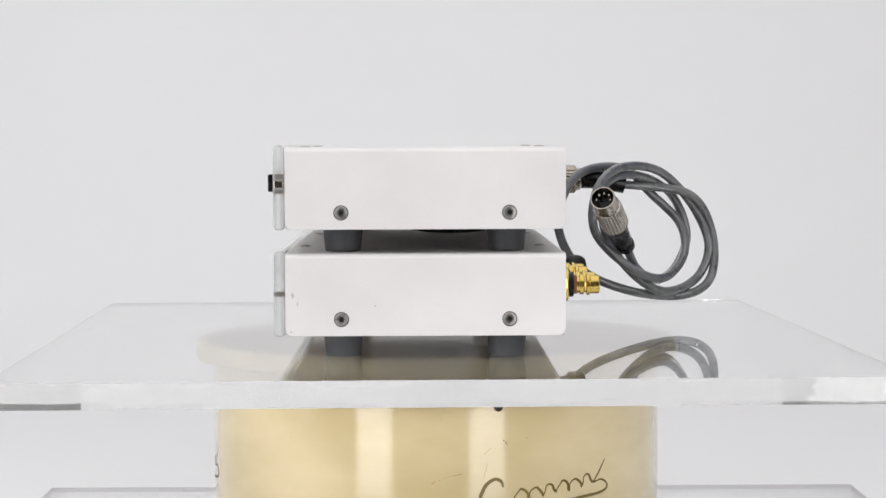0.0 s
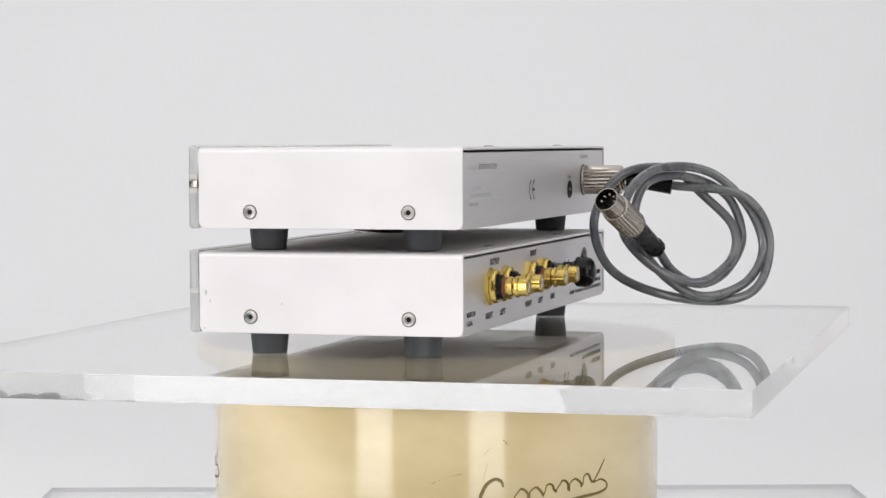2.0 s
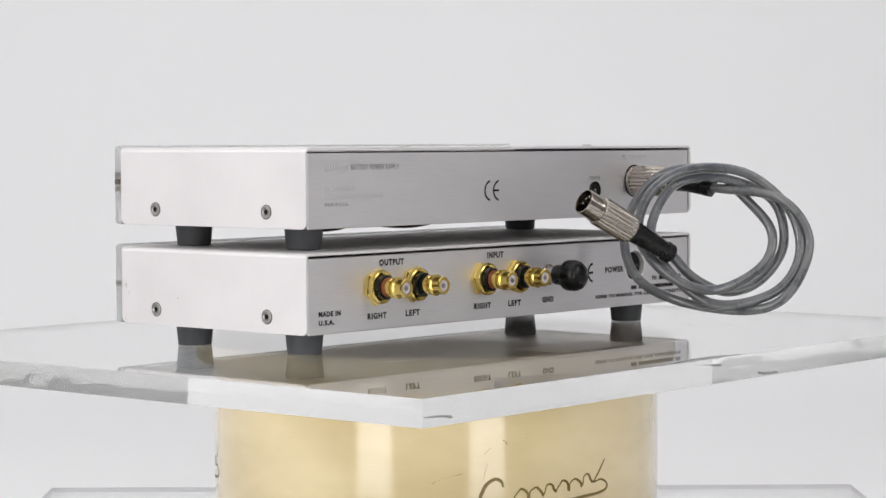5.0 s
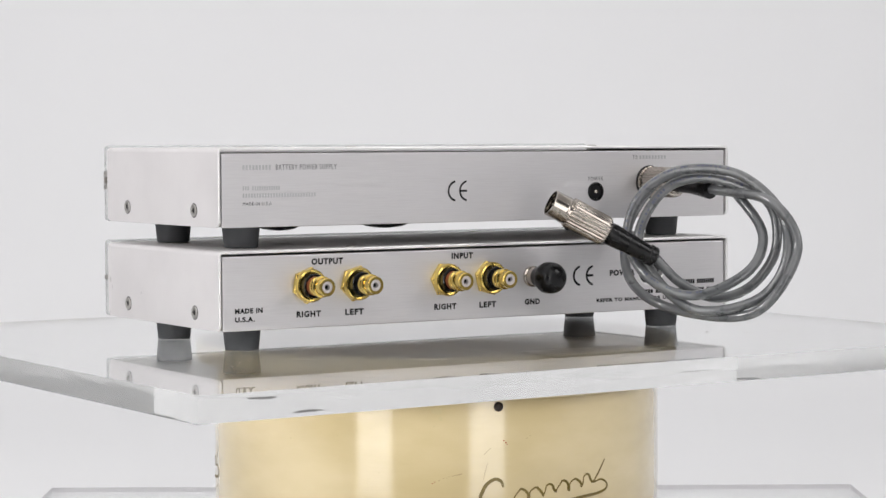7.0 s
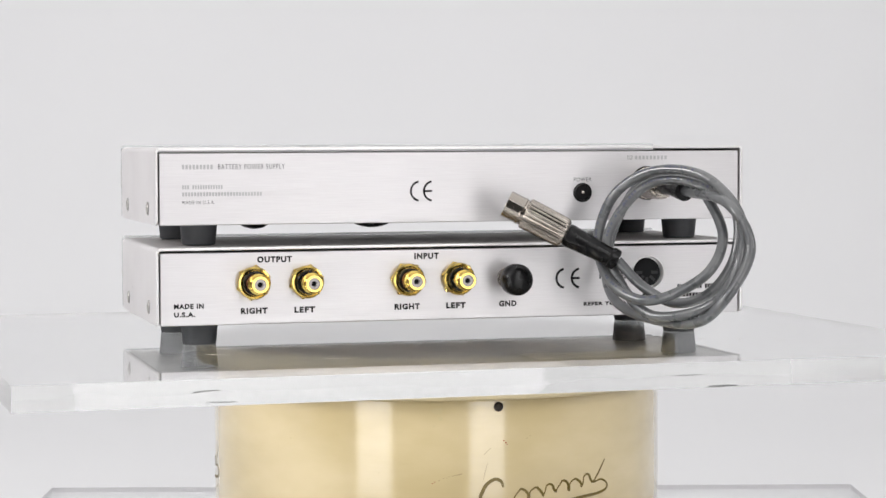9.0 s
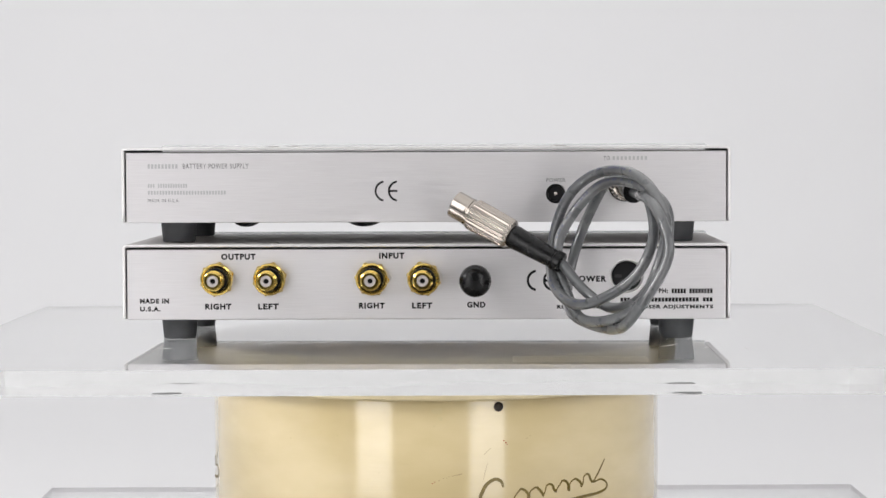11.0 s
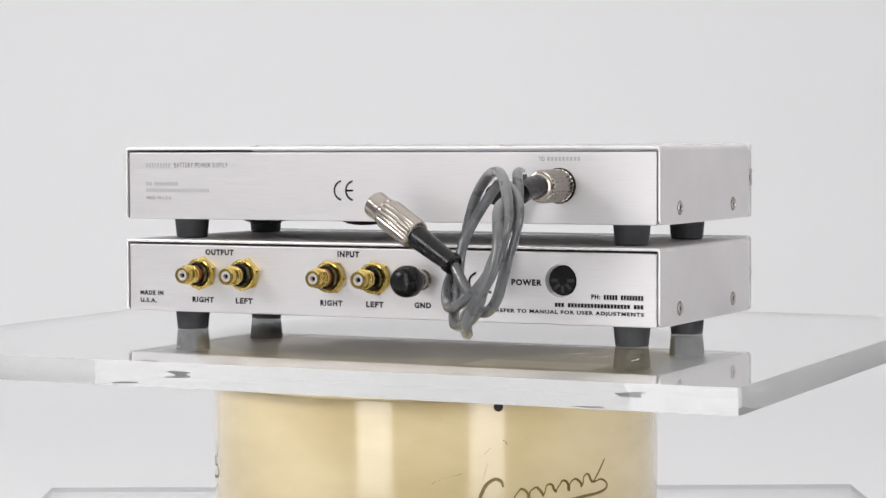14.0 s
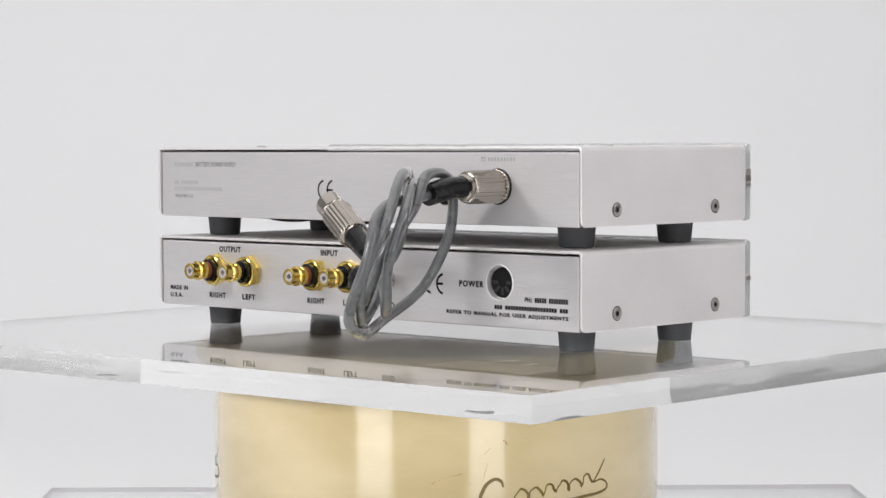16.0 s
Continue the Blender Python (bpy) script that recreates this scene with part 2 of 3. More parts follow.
# ---- the stand ----
def clear_slab(name, lo, hi, edge, turn=0.0):
    """A clear sheet whose edges are hazier than its faces; turn: degrees by which it lies askew."""
    bm = box(lo, hi)
    bmesh.ops.transform(bm, matrix=pose(0, 0, 0, 0, 0, turn), verts=bm.verts)
    ob = part(name, bm, ACRYLIC, smooth=5)
    ob.data.materials.append(edge)
    for f in ob.data.polygons:
        f.material_index = int(abs(f.normal.z) < 0.5)
    return ob


def base_slab():
    ob = clear_slab("base_slab", (-0.223, -0.225, FLOOR_Z + 0.0003), (0.2405, 0.2385, BASE_TOP - 0.0003), GREY_EDGE)
    ob.visible_shadow = False
    return tagged(ob, "clear acrylic slab lying under the cream drum", "slab")


DRUM_R, DRUM_TOP = 0.1043, -0.0205


def on_drum(az, z, lift=0.00012):
    a, r = radians(az), DRUM_R + lift
    return Vector((r * math.sin(a), -r * math.cos(a), z / 1000))


def ribbon(rows, bm, turn=0.0, steps=8):
    """A painted stroke on the drum: rows of azimuth, height in mm, width in mm."""
    fine = spline([Vector(r) for r in rows], steps)
    last = None
    for i, c in enumerate(fine):
        d = fine[min(i + 1, len(fine) - 1)] - fine[max(i - 1, 0)]
        d = Vector((d.x * 1.82, d.y)).normalized()
        w = c.z * 0.62
        pair = [bm.verts.new(on_drum(c.x + turn - s * d.y * w / 1.82, c.y + s * d.x * w)) for s in (-1, 1)]
        if last and (pair[0].co - last[0].co).length > 1e-6:
            bm.faces.new((last[0], last[1], pair[1], pair[0]))
        last = pair
    return bm


def speck(az, z, wide, high, bm, seed):
    rnd = random.Random(seed)
    n = 9
    ring = []
    for k in range(n):
        a, q = 2 * math.pi * k / n, rnd.uniform(0.6, 1.1)
        ring.append(bm.verts.new(on_drum(az + wide / 1.82 * q * math.cos(a), z + high * q * math.sin(a), 0.00008)))
    bm.faces.new(ring)


def display_drum():
    thing = empty("display_drum")
    thing.location = (0, 0, BASE_TOP)
    kids = []
    r, h = DRUM_R, DRUM_TOP
    prof = [(BASE_TOP, r - 0.001), (BASE_TOP + 0.001, r), (h - 0.0016, r), (h - 0.0006, r - 0.0004), (h, r - 0.0014), (h, 0.02), (h - 0.001, 0.0195)]
    kids.append(part("drum_body", lathe(prof, Matrix(), 160), CREAM))
    for turn in (0, -120, 120):
        bm = bmesh.new()
        ribbon([(15.9, -58.9, 0.7), (15.4, -56.4, 1.1), (13.9, -55.3, 1.2), (12.0, -57.2, 1.3), (10.9, -60.3, 1.3), (10.3, -63.7, 1.2), (11.1, -66.7, 0.9), (13.2, -67.0, 0.6)], bm, turn)
        wave = []
        for i in range(73):
            u = i / 72
            a = 2 * math.pi * 6 * u
            wave.append((18.6 + 22.4 * u - (0.45 + 0.3 * math.sin(1.7 * a)) * math.sin(a), -63.0 + 4.6 * u - (2.2 + 0.4 * math.sin(0.6 * a)) * math.cos(a), 0.75 - 0.25 * math.sin(a)))
        ribbon(wave, bm, turn, 3)
        ribbon([(41.0, -60.3, 0.7), (42.6, -57.0, 0.7), (45.3, -50.6, 0.5)], bm, turn)
        ribbon([(41.2, -60.2, 0.6), (44.0, -59.4, 0.7), (46.1, -61.8, 0.8), (45.3, -64.1, 0.9), (42.4, -65.3, 1.0), (38.6, -65.8, 1.1), (34.4, -66.6, 1.1), (28.0, -68.2, 0.7)], bm, turn)
        kids.append(part("painted_flourish", bm, LOGO_INK, None, "olive-brown cursive flourish painted on the drum"))
    hole = Matrix.Translation(on_drum(14.78, -24.1, -0.001)) @ Vector((math.sin(radians(14.78)), -math.cos(radians(14.78)), 0)).to_track_quat("Z", "Y").to_matrix().to_4x4()
    kids.append(part("screw", lathe([(0, 0.0021), (0.0014, 0.0021), (0.0020, 0.0017), (0.0024, 0.0009), (0.0025, 0.0003)], hole, 24), material("dark_screw", (0.035, 0.028, 0.024), 0.35, 0.6), None, "dark round-headed screw"))
    for k, (az, z, w, q) in enumerate([(-1.0, -56.6, 0.5, 0.22), (-0.4, -56.1, 0.4, 0.2), (16.1, -38.8, 0.35, 0.35), (16.6, -39.8, 0.4, 0.5), (16.9, -40.4, 0.25, 0.3)]):
        bm = bmesh.new()
        speck(az, z, w, q, bm, k)
        kids.append(part("rust_speck", bm, RUST, None, "small reddish rust speck"))
    for k, (az, z, w, q) in enumerate([(0.6, -55.4, 0.3, 0.25), (1.6, -54.5, 0.3, 0.22), (2.3, -54.2, 0.25, 0.2), (2.9, -53.8, 0.3, 0.2), (3.8, -53.4, 0.25, 0.15), (21.9, -38.2, 0.35, 0.18), (22.8, -37.2, 0.3, 0.16), (-37.5, -39.5, 0.3, 0.25), (-13.6, -52.4, 0.22, 0.2), (-24.0, -37.0, 0.2, 0.15)]):
        bm = bmesh.new()
        speck(az, z, w, q, bm, 20 + k)
        kids.append(part("scuff", bm, SCRATCH, None, "small grey-brown scuff"))
    for rows in ([(3.6, -53.5, 0.18), (5.0, -53.0, 0.25), (6.0, -52.6, 0.3)], [(11.2, -44.8, 0.15), (12.0, -43.2, 0.2), (12.9, -41.8, 0.12)], [(11.0, -56.0, 0.1), (11.5, -52.0, 0.2), (12.2, -48.0, 0.12)]):
        kids.append(part("scratch", ribbon(rows, bmesh.new()), SCRATCH, None, "thin grey-brown scratch"))
    grime = material("grime_stain", (0.53, 0.435, 0.235), 0.3)
    for k, (az, z, w, q) in enumerate([(0.2, -25.5, 2.6, 2.0), (1.0, -28.8, 1.1, 1.2), (-0.5, -32.0, 0.5, 0.5), (9.2, -24.6, 1.3, 0.9), (27.0, -22.2, 2.8, 0.35), (-16.4, -22.8, 0.4, 0.6)]):
        bm = bmesh.new()
        speck(az, z, w, q, bm, 40 + k)
        kids.append(part("grime_stain", bm, grime, None, "faint greenish grime stain under the rim"))
    for k in kids:
        k.parent = thing
        k.matrix_parent_inverse = Matrix.Translation((0, 0, -BASE_TOP))
    return tagged(thing, "cream enamelled metal display drum with scuffed glossy paint", "drum")


base_slab()
display_drum()

# ---- what turns: every mesh is built round the axis of the turntable ----
PLATE_TOP, PLATE_BASE = -0.0004, -0.0108
PLATE_SCRATCHES = (
    ((0.0776, 0.1002), (0.0735, 0.1045), (0.0679, 0.1077)), ((0.0879, 0.1176), (0.0820, 0.1200), (0.0775, 0.1214)), ((0.0939, 0.1367), (0.0890, 0.1368), (0.0834, 0.1361)),
    ((0.1134, -0.0789), (0.1146, -0.0730), (0.1152, -0.0677)), ((0.0781, -0.1226), (0.0830, -0.1180), (0.0855, -0.1127)), ((-0.1704, 0.0140), (-0.1690, 0.0250), (-0.1670, 0.0369)),
    ((0.1552, -0.0474), (0.1554, -0.0454), (0.1552, -0.0434)), ((0.0731, 0.0098), (0.0731, 0.0108), (0.0729, 0.0118)))


def turntable_platter():
    thing = empty("turntable_platter")
    top = PLATE_BASE - 0.0008
    part("platter_rim", lathe([(DRUM_TOP + 0.0001, 0.1118), (DRUM_TOP + 0.0008, 0.1125), (top - 0.0006, 0.1125), (top, 0.1119), (top, 0.02)], Matrix(), 128), RIM, thing, "cream platter rim, colour darkened for shade under the plate")
    part("platter_mat", lathe([(top, 0.1100), (top + 0.0004, 0.1098)], Matrix(), 128), PLATTER, thing, "worn brown platter mat")
    return tagged(thing, "cream turntable platter between drum and clear plate", "platter")


def plate_mark(rows, wide, mat, parent, name, label):
    """A thin scratch lying on the plate."""
    bm = bmesh.new()
    line = spline([Vector((x, y, PLATE_TOP + 0.00006)) for x, y in rows], 5)
    last = None
    for i, c in enumerate(line):
        d = (line[min(i + 1, len(line) - 1)] - line[max(i - 1, 0)]).normalized()
        side = Vector((-d.y, d.x, 0)) * wide * (0.3 + 0.7 * math.sin(math.pi * (i + 0.5) / (len(line) + 1)))
        pair = [bm.verts.new(c - side), bm.verts.new(c + side)]
        if last:
            bm.faces.new((last[0], last[1], pair[1], pair[0]))
        last = pair
    return part(name, bm, mat, parent, label)


def acrylic_plate():
    ob = clear_slab("acrylic_plate", (-0.1757, -0.2155, PLATE_BASE), (0.1760, 0.2055, PLATE_TOP), EDGE, 1.3)
    ob.visible_shadow = False
    for k, rows in enumerate(PLATE_SCRATCHES):
        plate_mark(rows, 0.0004, WHITE_PLASTIC, ob, "scratch", "fine white scratch on the clear plate")
    rnd = random.Random(11)
    for k in range(26):
        x, y, r = rnd.uniform(-0.16, 0.16), rnd.uniform(-0.19, 0.19), rnd.uniform(0.00015, 0.0004)
        part("dust_speck", lathe([(0.00002, r), (0.00012, r * 0.7)], Matrix.Translation((x, y, PLATE_TOP)), 7), WHITE_PLASTIC, ob)
    return tagged(ob, "thick clear acrylic plate turning on the drum", "plate")


X0, X1, Y0, Y1 = -0.0625, 0.0526, -0.1395, 0.1335
XP = 0.0519  # outer face of the back panels


def cover(z0, z1):
    """The folded sheet-metal lid: top and two sides, with rounded bends."""
    bm = bmesh.new()
    th, r = 0.0013, 0.0022

    def section(x):
        outer, inner = [], []
        for side, yc in ((-1, Y0), (1, Y1)):
            run_o, run_i = [(yc, z0)], [(yc - side * th, z0)]
            for k in range(7):
                a = radians(90 * k / 6)
                cy, cz = yc - side * r, z1 - r
                run_o.append((cy + side * r * math.cos(a), cz + r * math.sin(a)))
                run_i.append((cy + side * (r - th) * math.cos(a), cz + (r - th) * math.sin(a)))
            outer += run_o if side < 0 else run_o[::-1]
            inner += run_i if side < 0 else run_i[::-1]
        return [bm.verts.new((x, y, z)) for y, z in outer], [bm.verts.new((x, y, z)) for y, z in inner]

    ao, ai = section(X0)
    bo, bi = section(X1)
    n = len(ao)
    for k in range(n - 1):
        bm.faces.new((ao[k], ao[k + 1], bo[k + 1], bo[k]))
        bm.faces.new((ai[k], bi[k], bi[k + 1], ai[k + 1]))
        bm.faces.new((ao[k], ai[k], ai[k + 1], ao[k + 1]))
        bm.faces.new((bo[k], bo[k + 1], bi[k + 1], bi[k]))
    for k in (0, n - 1):
        bm.faces.new((ao[k], bo[k], bi[k], ai[k]))
    low = [e for e in bm.edges if all(abs(v.co.z - z0) < 1e-7 for v in e.verts) and abs(e.verts[0].co.x - e.verts[1].co.x) < 1e-7]
    bmesh.ops.bevel(bm, geom=low, offset=0.0030, segments=5, profile=0.5, affect="EDGES")
    rim = [e for e in bm.edges if len(e.link_faces) == 2 and e.calc_face_angle(0) > 1.0]
    bmesh.ops.bevel(bm, geom=rim, offset=0.00042, segments=2, profile=0.5, affect="EDGES")
    return bm


def side_screw(x, y, z, outward, parent):
    m = Matrix.Translation((x, y, z)) @ Matrix.Rotation(radians(90 if outward < 0 else -90), 4, "X")
    head = part("screw", lathe([(-0.001, 0.0028), (0.0002, 0.0028), (0.0006, 0.0025), (0.0007, 0.0016), (0.0002, 0.0013), (0.0002, 0.0003)], m, 24), STEEL, parent, "steel hex-socket screw")
    # raised black ring and disc stand in for shade at the screw
    part("screw_shade_ring", lathe([(0.00004, 0.0031), (0.00010, 0.0031), (0.00012, 0.0028)], m, 24), DEEP_BLACK, head, "dark ring painted as shade round the screw head")
    part("socket", lathe([(0.00022, 0.0012), (0.00030, 0.0012)], m, 6), DEEP_BLACK, head)
    return head


def foot(x, y, top, high, parent):
    prof = [(0, 0.0070), (0.0004, 0.0074), (high - 0.0002, 0.0083), (high, 0.0082)]
    ob = part("foot", lathe(prof, Matrix.Translation((x, y, top - high)), 36), RUBBER, parent, "tapered dark grey rubber foot")
    part("foot_pad", lathe([(0, 0.0062), (0.0003, 0.0066)], Matrix.Translation((x, y, top - high)), 24), BLACK, ob)
    return ob


def enclosure(name, z0, z1, high_feet):
    """Lid, chassis, back panel, clear front, feet and screws of one unit."""
    thing = empty(name)
    lid = part("lid", cover(z0, z1), ALU, thing, "folded brushed aluminium lid", 25)
    lid.data.materials.append(WHITE_METAL)
    for f in lid.data.polygons:
        f.material_index = int(f.normal.x > 0.6)
    g = 0.0020
    part("chassis", box((X0 + 0.0005, Y0 + g, z0 + 0.0003), (XP - 0.0012, Y1 - g, z1 - 0.0024), 0.0004, 2), STEEL, thing, "grey metal chassis")
    panel = part("back_panel", box((XP - 0.0012, Y0 + g, z0 - 0.0001), (XP, Y1 - g, z1 - 0.0023), 0.0005, 3), PANEL, thing, "brushed silver back panel with printed lettering")
    part("front_panel", box((-0.0674, Y0 + 0.0002, z0 - 0.0002), (X0 - 0.0001, Y1 - 0.0002, z1 + 0.0010), 0.0016, 2), LIGHTENED_ACRYLIC, thing, "clear acrylic front panel", 5).visible_shadow = False
    for y in (-0.1170, 0.1110):
        for x in (-0.0395, 0.0290):
            foot(x, y, z0 - 0.0001, high_feet, thing)
    for y, o in ((Y0, -1), (Y1, 1)):
        for x in (-0.0395, 0.0295):
            side_screw(x, y, z0 + 0.0069, o, thing)
    for x in (-0.0575, 0.0452):
        for y in (-0.0715, 0.0580):
            part("lid_screw", lathe([(-0.0005, 0.0024), (0.0002, 0.0023), (0.0005, 0.0018), (0.0006, 0.0004)], Matrix.Translation((x, y, z1)), 20), STEEL, thing, "low round lid screw")
    # inserts added in the panel ends; the upper ones imitate the refracted button
    low, high = (0.0146, 0.0230) if z0 > 0.03 else (0.0164, 0.0184)
    for ya, yb in ((Y0 + 0.0001, Y0 + 0.004), (Y1 - 0.004, Y1 - 0.0001)):
        part("added_edge_insert", box((-0.0667, ya, z0 + low), (X0 - 0.0002, yb, z0 + low + 0.0022), 0.0002, 1), STEEL, thing, "dark insert added in the end of the clear front panel")
        if z0 > 0.03:
            part("added_edge_insert", box((-0.0667, ya, z0 + high - 0.0026), (X0 - 0.0002, yb, z0 + high), 0.0002, 1), STEEL, thing, "dark insert added in the end of the clear front panel")
            part("added_bright_insert", box((-0.0670, ya, z0 + low + 0.0023), (X0 - 0.0003, yb, z0 + high - 0.0027), 0.0006, 2), CHROME, thing, "bright insert added to imitate refraction in the clear front panel")
    return thing, panel


FOOT = 0.0094


def phono_socket(y, z, ring, parent):
    m = Matrix.Translation((XP, y, z)) @ OUT
    thing = part("phono_socket", lathe([(0, 0.0035), (0.0090, 0.0036), (0.0092, 0.0043), (0.0108, 0.0043), (0.0112, 0.0035), (0.0118, 0.0034), (0.0122, 0.0046), (0.0132, 0.0046), (0.0137, 0.0039), (0.0172, 0.0039), (0.0176, 0.0036), (0.0176, 0.0026), (0.0140, 0.0026), (0.0140, 0.0005)], m, 36), GOLD, parent, "gold-plated phono socket")
    bm = lathe([(0, 0.0080), (0.0016, 0.0080), (0.0022, 0.0074), (0.0026, 0.0072), (0.0030, 0.0054), (0.0002, 0.0054)], m @ Matrix.Rotation(radians(random.uniform(0, 60)), 4, "Z"), 6)
    part("hex_nut", bm, GOLD, thing, "gold hexagonal nut")
    part("nut_collar", lathe([(0.0022, 0.0073), (0.0034, 0.0073), (0.0041, 0.0070), (0.0044, 0.0064), (0.0042, 0.0055), (0.0026, 0.0054)], m, 36), GOLD, thing)
    part("insulator", lathe([(0, 0.0053), (0.0062, 0.0053), (0.0066, 0.0049), (0.0066, 0.0035)], m, 30), BLACK, thing, "black insulating sleeve")
    part("colour_ring", lathe([(0.0066, 0.0041), (0.0078, 0.0041), (0.0080, 0.0037)], m, 30), ring, thing)
    part("core", lathe([(0.0138, 0.0025), (0.0172, 0.0025), (0.0173, 0.0023), (0.0173, 0.0013), (0.0150, 0.0012), (0.0150, 0.0003)], m, 24), CORE_PLASTIC, thing, "pale plastic core")
    part("pin_hole", lathe([(0.0151, 0.0011), (0.0156, 0.0011)], m, 16), DEEP_BLACK, thing)
    return thing


def ground_post(y, z, parent):
    m = Matrix.Translation((XP, y, z)) @ OUT
    thing = part("ground_post", lathe([(0, 0.0048), (0.0012, 0.0048), (0.0015, 0.0042), (0.0050, 0.0040), (0.0052, 0.0030)], m, 30), CHROME, parent, "steel ground terminal")
    part("knob", lathe([(0.0050, 0.0040), (0.0056, 0.0046), (0.0100, 0.0048), (0.0110, 0.0056), (0.0118, 0.0068), (0.0126, 0.0071), (0.0162, 0.0071), (0.0184, 0.0065), (0.0198, 0.0054), (0.0205, 0.0034), (0.0208, 0.0010)], m, 40), BLACK, thing, "glossy black rounded knob")
    return thing


def bore(ob, y, z, r, deep):
    """Cuts a round hole into a part from the back."""
    cutter = new("cutter", mesh_of("cutter", lathe([(-deep, r), (0.002, r)], Matrix.Translation((XP, y, z)) @ OUT, 48), DEEP_BLACK))
    cut = ob.modifiers.new("bore", "BOOLEAN")
    cut.operation, cut.object, cut.solver = "DIFFERENCE", cutter, "EXACT"
    shape = bpy.data.meshes.new_from_object(ob.evaluated_get(bpy.context.evaluated_depsgraph_get()))
    ob.modifiers.clear()
    ob.data = shape
    bpy.data.objects.remove(cutter)
    for f in ob.data.polygons:
        f.use_smooth = False


def din_socket(y, z, parent):
    m = Matrix.Translation((XP, y, z)) @ OUT
    thing = part("din_socket", lathe([(-0.0034, 0.0070), (-0.0034, 0.0078), (0.0002, 0.0078), (0.0003, 0.0076), (0.0002, 0.0074), (-0.0033, 0.0073), (-0.0033, 0.0069)], m, 48), WHITE_METAL, parent, "round socket with a bright metal rim")
    insert = part("socket_insert", lathe([(-0.0033, 0.0066), (-0.0020, 0.0066), (-0.0017, 0.0063), (-0.0017, 0.0005)], m, 36), DEEP_BLACK, thing, "black plastic insert with five slots")
    part("socket_floor", lathe([(-0.0038, 0.0078), (-0.0034, 0.0078)], m, 36), STEEL, thing)
    for k in range(5):
        a = radians(-180 + 45 * k)
        bm = box((-0.0018, 0.0022, -0.0007), (-0.00162, 0.0054, 0.0007))
        bmesh.ops.transform(bm, matrix=Matrix.Translation((XP, y, z)) @ Matrix.Rotation(a, 4, "X"), verts=bm.verts)
        part("contact_slot", bm, SLOT, insert)
    return thing


def power_jack(y, z, parent):
    m = Matrix.Translation((XP, y, z)) @ OUT
    thing = part("power_jack", lathe([(0, 0.0044), (0.0004, 0.0044), (0.0006, 0.0041), (0.0006, 0.0034), (0.0001, 0.0033)], m, 32), BLACK, parent, "black round power jack")
    part("jack_hole", lathe([(0.00012, 0.0033), (0.0002, 0.0032)], m, 24), DEEP_BLACK, thing)
    part("jack_pin", lathe([(0.0002, 0.0009), (0.0006, 0.0008), (0.0008, 0.0004)], m, 12), CHROME, thing)
    return thing


def lower_unit():
    z0, z1 = 0.0097, 0.0436
    thing, panel = enclosure("phono_preamplifier", z0, z1, z0 - 0.0001 - PLATE_TOP)
    for ob in thing.children:
        if ob.name.startswith(("chassis", "back_panel")):
            bore(ob, 0.0872, 0.0288, 0.0078, 0.0040)
    t = XP + 0.00008
    for y, ring in ((-0.0967, RED_PLASTIC), (-0.0730, BLACK), (-0.0270, RED_PLASTIC), (-0.0038, BLACK)):
        phono_socket(y, 0.0279, ring, thing)
    ground_post(0.0195, 0.0277, thing)
    din_socket(0.0872, 0.0288, thing)
    for words, y0, y1, za, zb in (
        ("OUTPUT", -0.0949, -0.0793, 0.0366, 0.0394), ("INPUT", -0.0238, -0.0124, 0.0369, 0.0397),
        ("RIGHT", -0.1023, -0.0904, 0.0142, 0.0169), ("LEFT", -0.0784, -0.0691, 0.0142, 0.0169),
        ("RIGHT", -0.0330, -0.0213, 0.0145, 0.0172), ("LEFT", -0.0091, 0.0000, 0.0145, 0.0172),
        ("GND", 0.0156, 0.0239, 0.0148, 0.0175), ("MADE IN", -0.1317, -0.1186, 0.0170, 0.0192),
        ("U.S.A.", -0.1317, -0.1224, 0.0134, 0.0156), ("POWER", 0.0635, 0.0781, 0.0263, 0.0291),
        ("PH:", 0.1014, 0.1056, 0.0211, 0.0233), ("REFER TO MANUAL FOR USER ADJUSTMENTS", 0.0559, 0.1257, 0.0138, 0.0160)):
        lettering(words, y0, y1, za, zb, t, INK, panel, 0.05)
    bar(0.1072, 0.1257, 0.0211, 0.0232, t, INK, panel, 14, (5,), 0.74)
    bar(0.0843, 0.1257, 0.0174, 0.0192, t, INK, panel, 27, (3, 23), 0.78)
    for k, (x, z, wide, high) in enumerate(((-0.0595, 0.0266, 0.0007, 0.0016), (-0.0600, 0.0115, 0.0006, 0.0005), (-0.0256, 0.0222, 0.0006, 0.0004), (-0.0575, 0.0230, 0.0004, 0.0011))):
        rnd = random.Random(70 + k)
        bm = bmesh.new()
        bm.faces.new([bm.verts.new((x + wide * q * math.cos(a), Y0 - 0.00005, z + high * q * math.sin(a))) for a, q in ((2 * math.pi * i / 9, rnd.uniform(0.5, 1.1)) for i in range(9))])
        part("smudge", bm, SMUDGE, thing, "small grey smudge on the side")
    part("paper_label", box((0.018, 0.036, z0 - 0.0003), (0.046, 0.098, z0 - 0.0001)), WHITE_PLASTIC, thing, "white paper label under the case")
    conformity_mark(0.0429, 0.0545, 0.0270, 0.0086, t, INK, panel, 0.0011)
    return tagged(thing, "silver aluminium phono preamplifier standing on clear plate", "audio device", "stacked audio units")


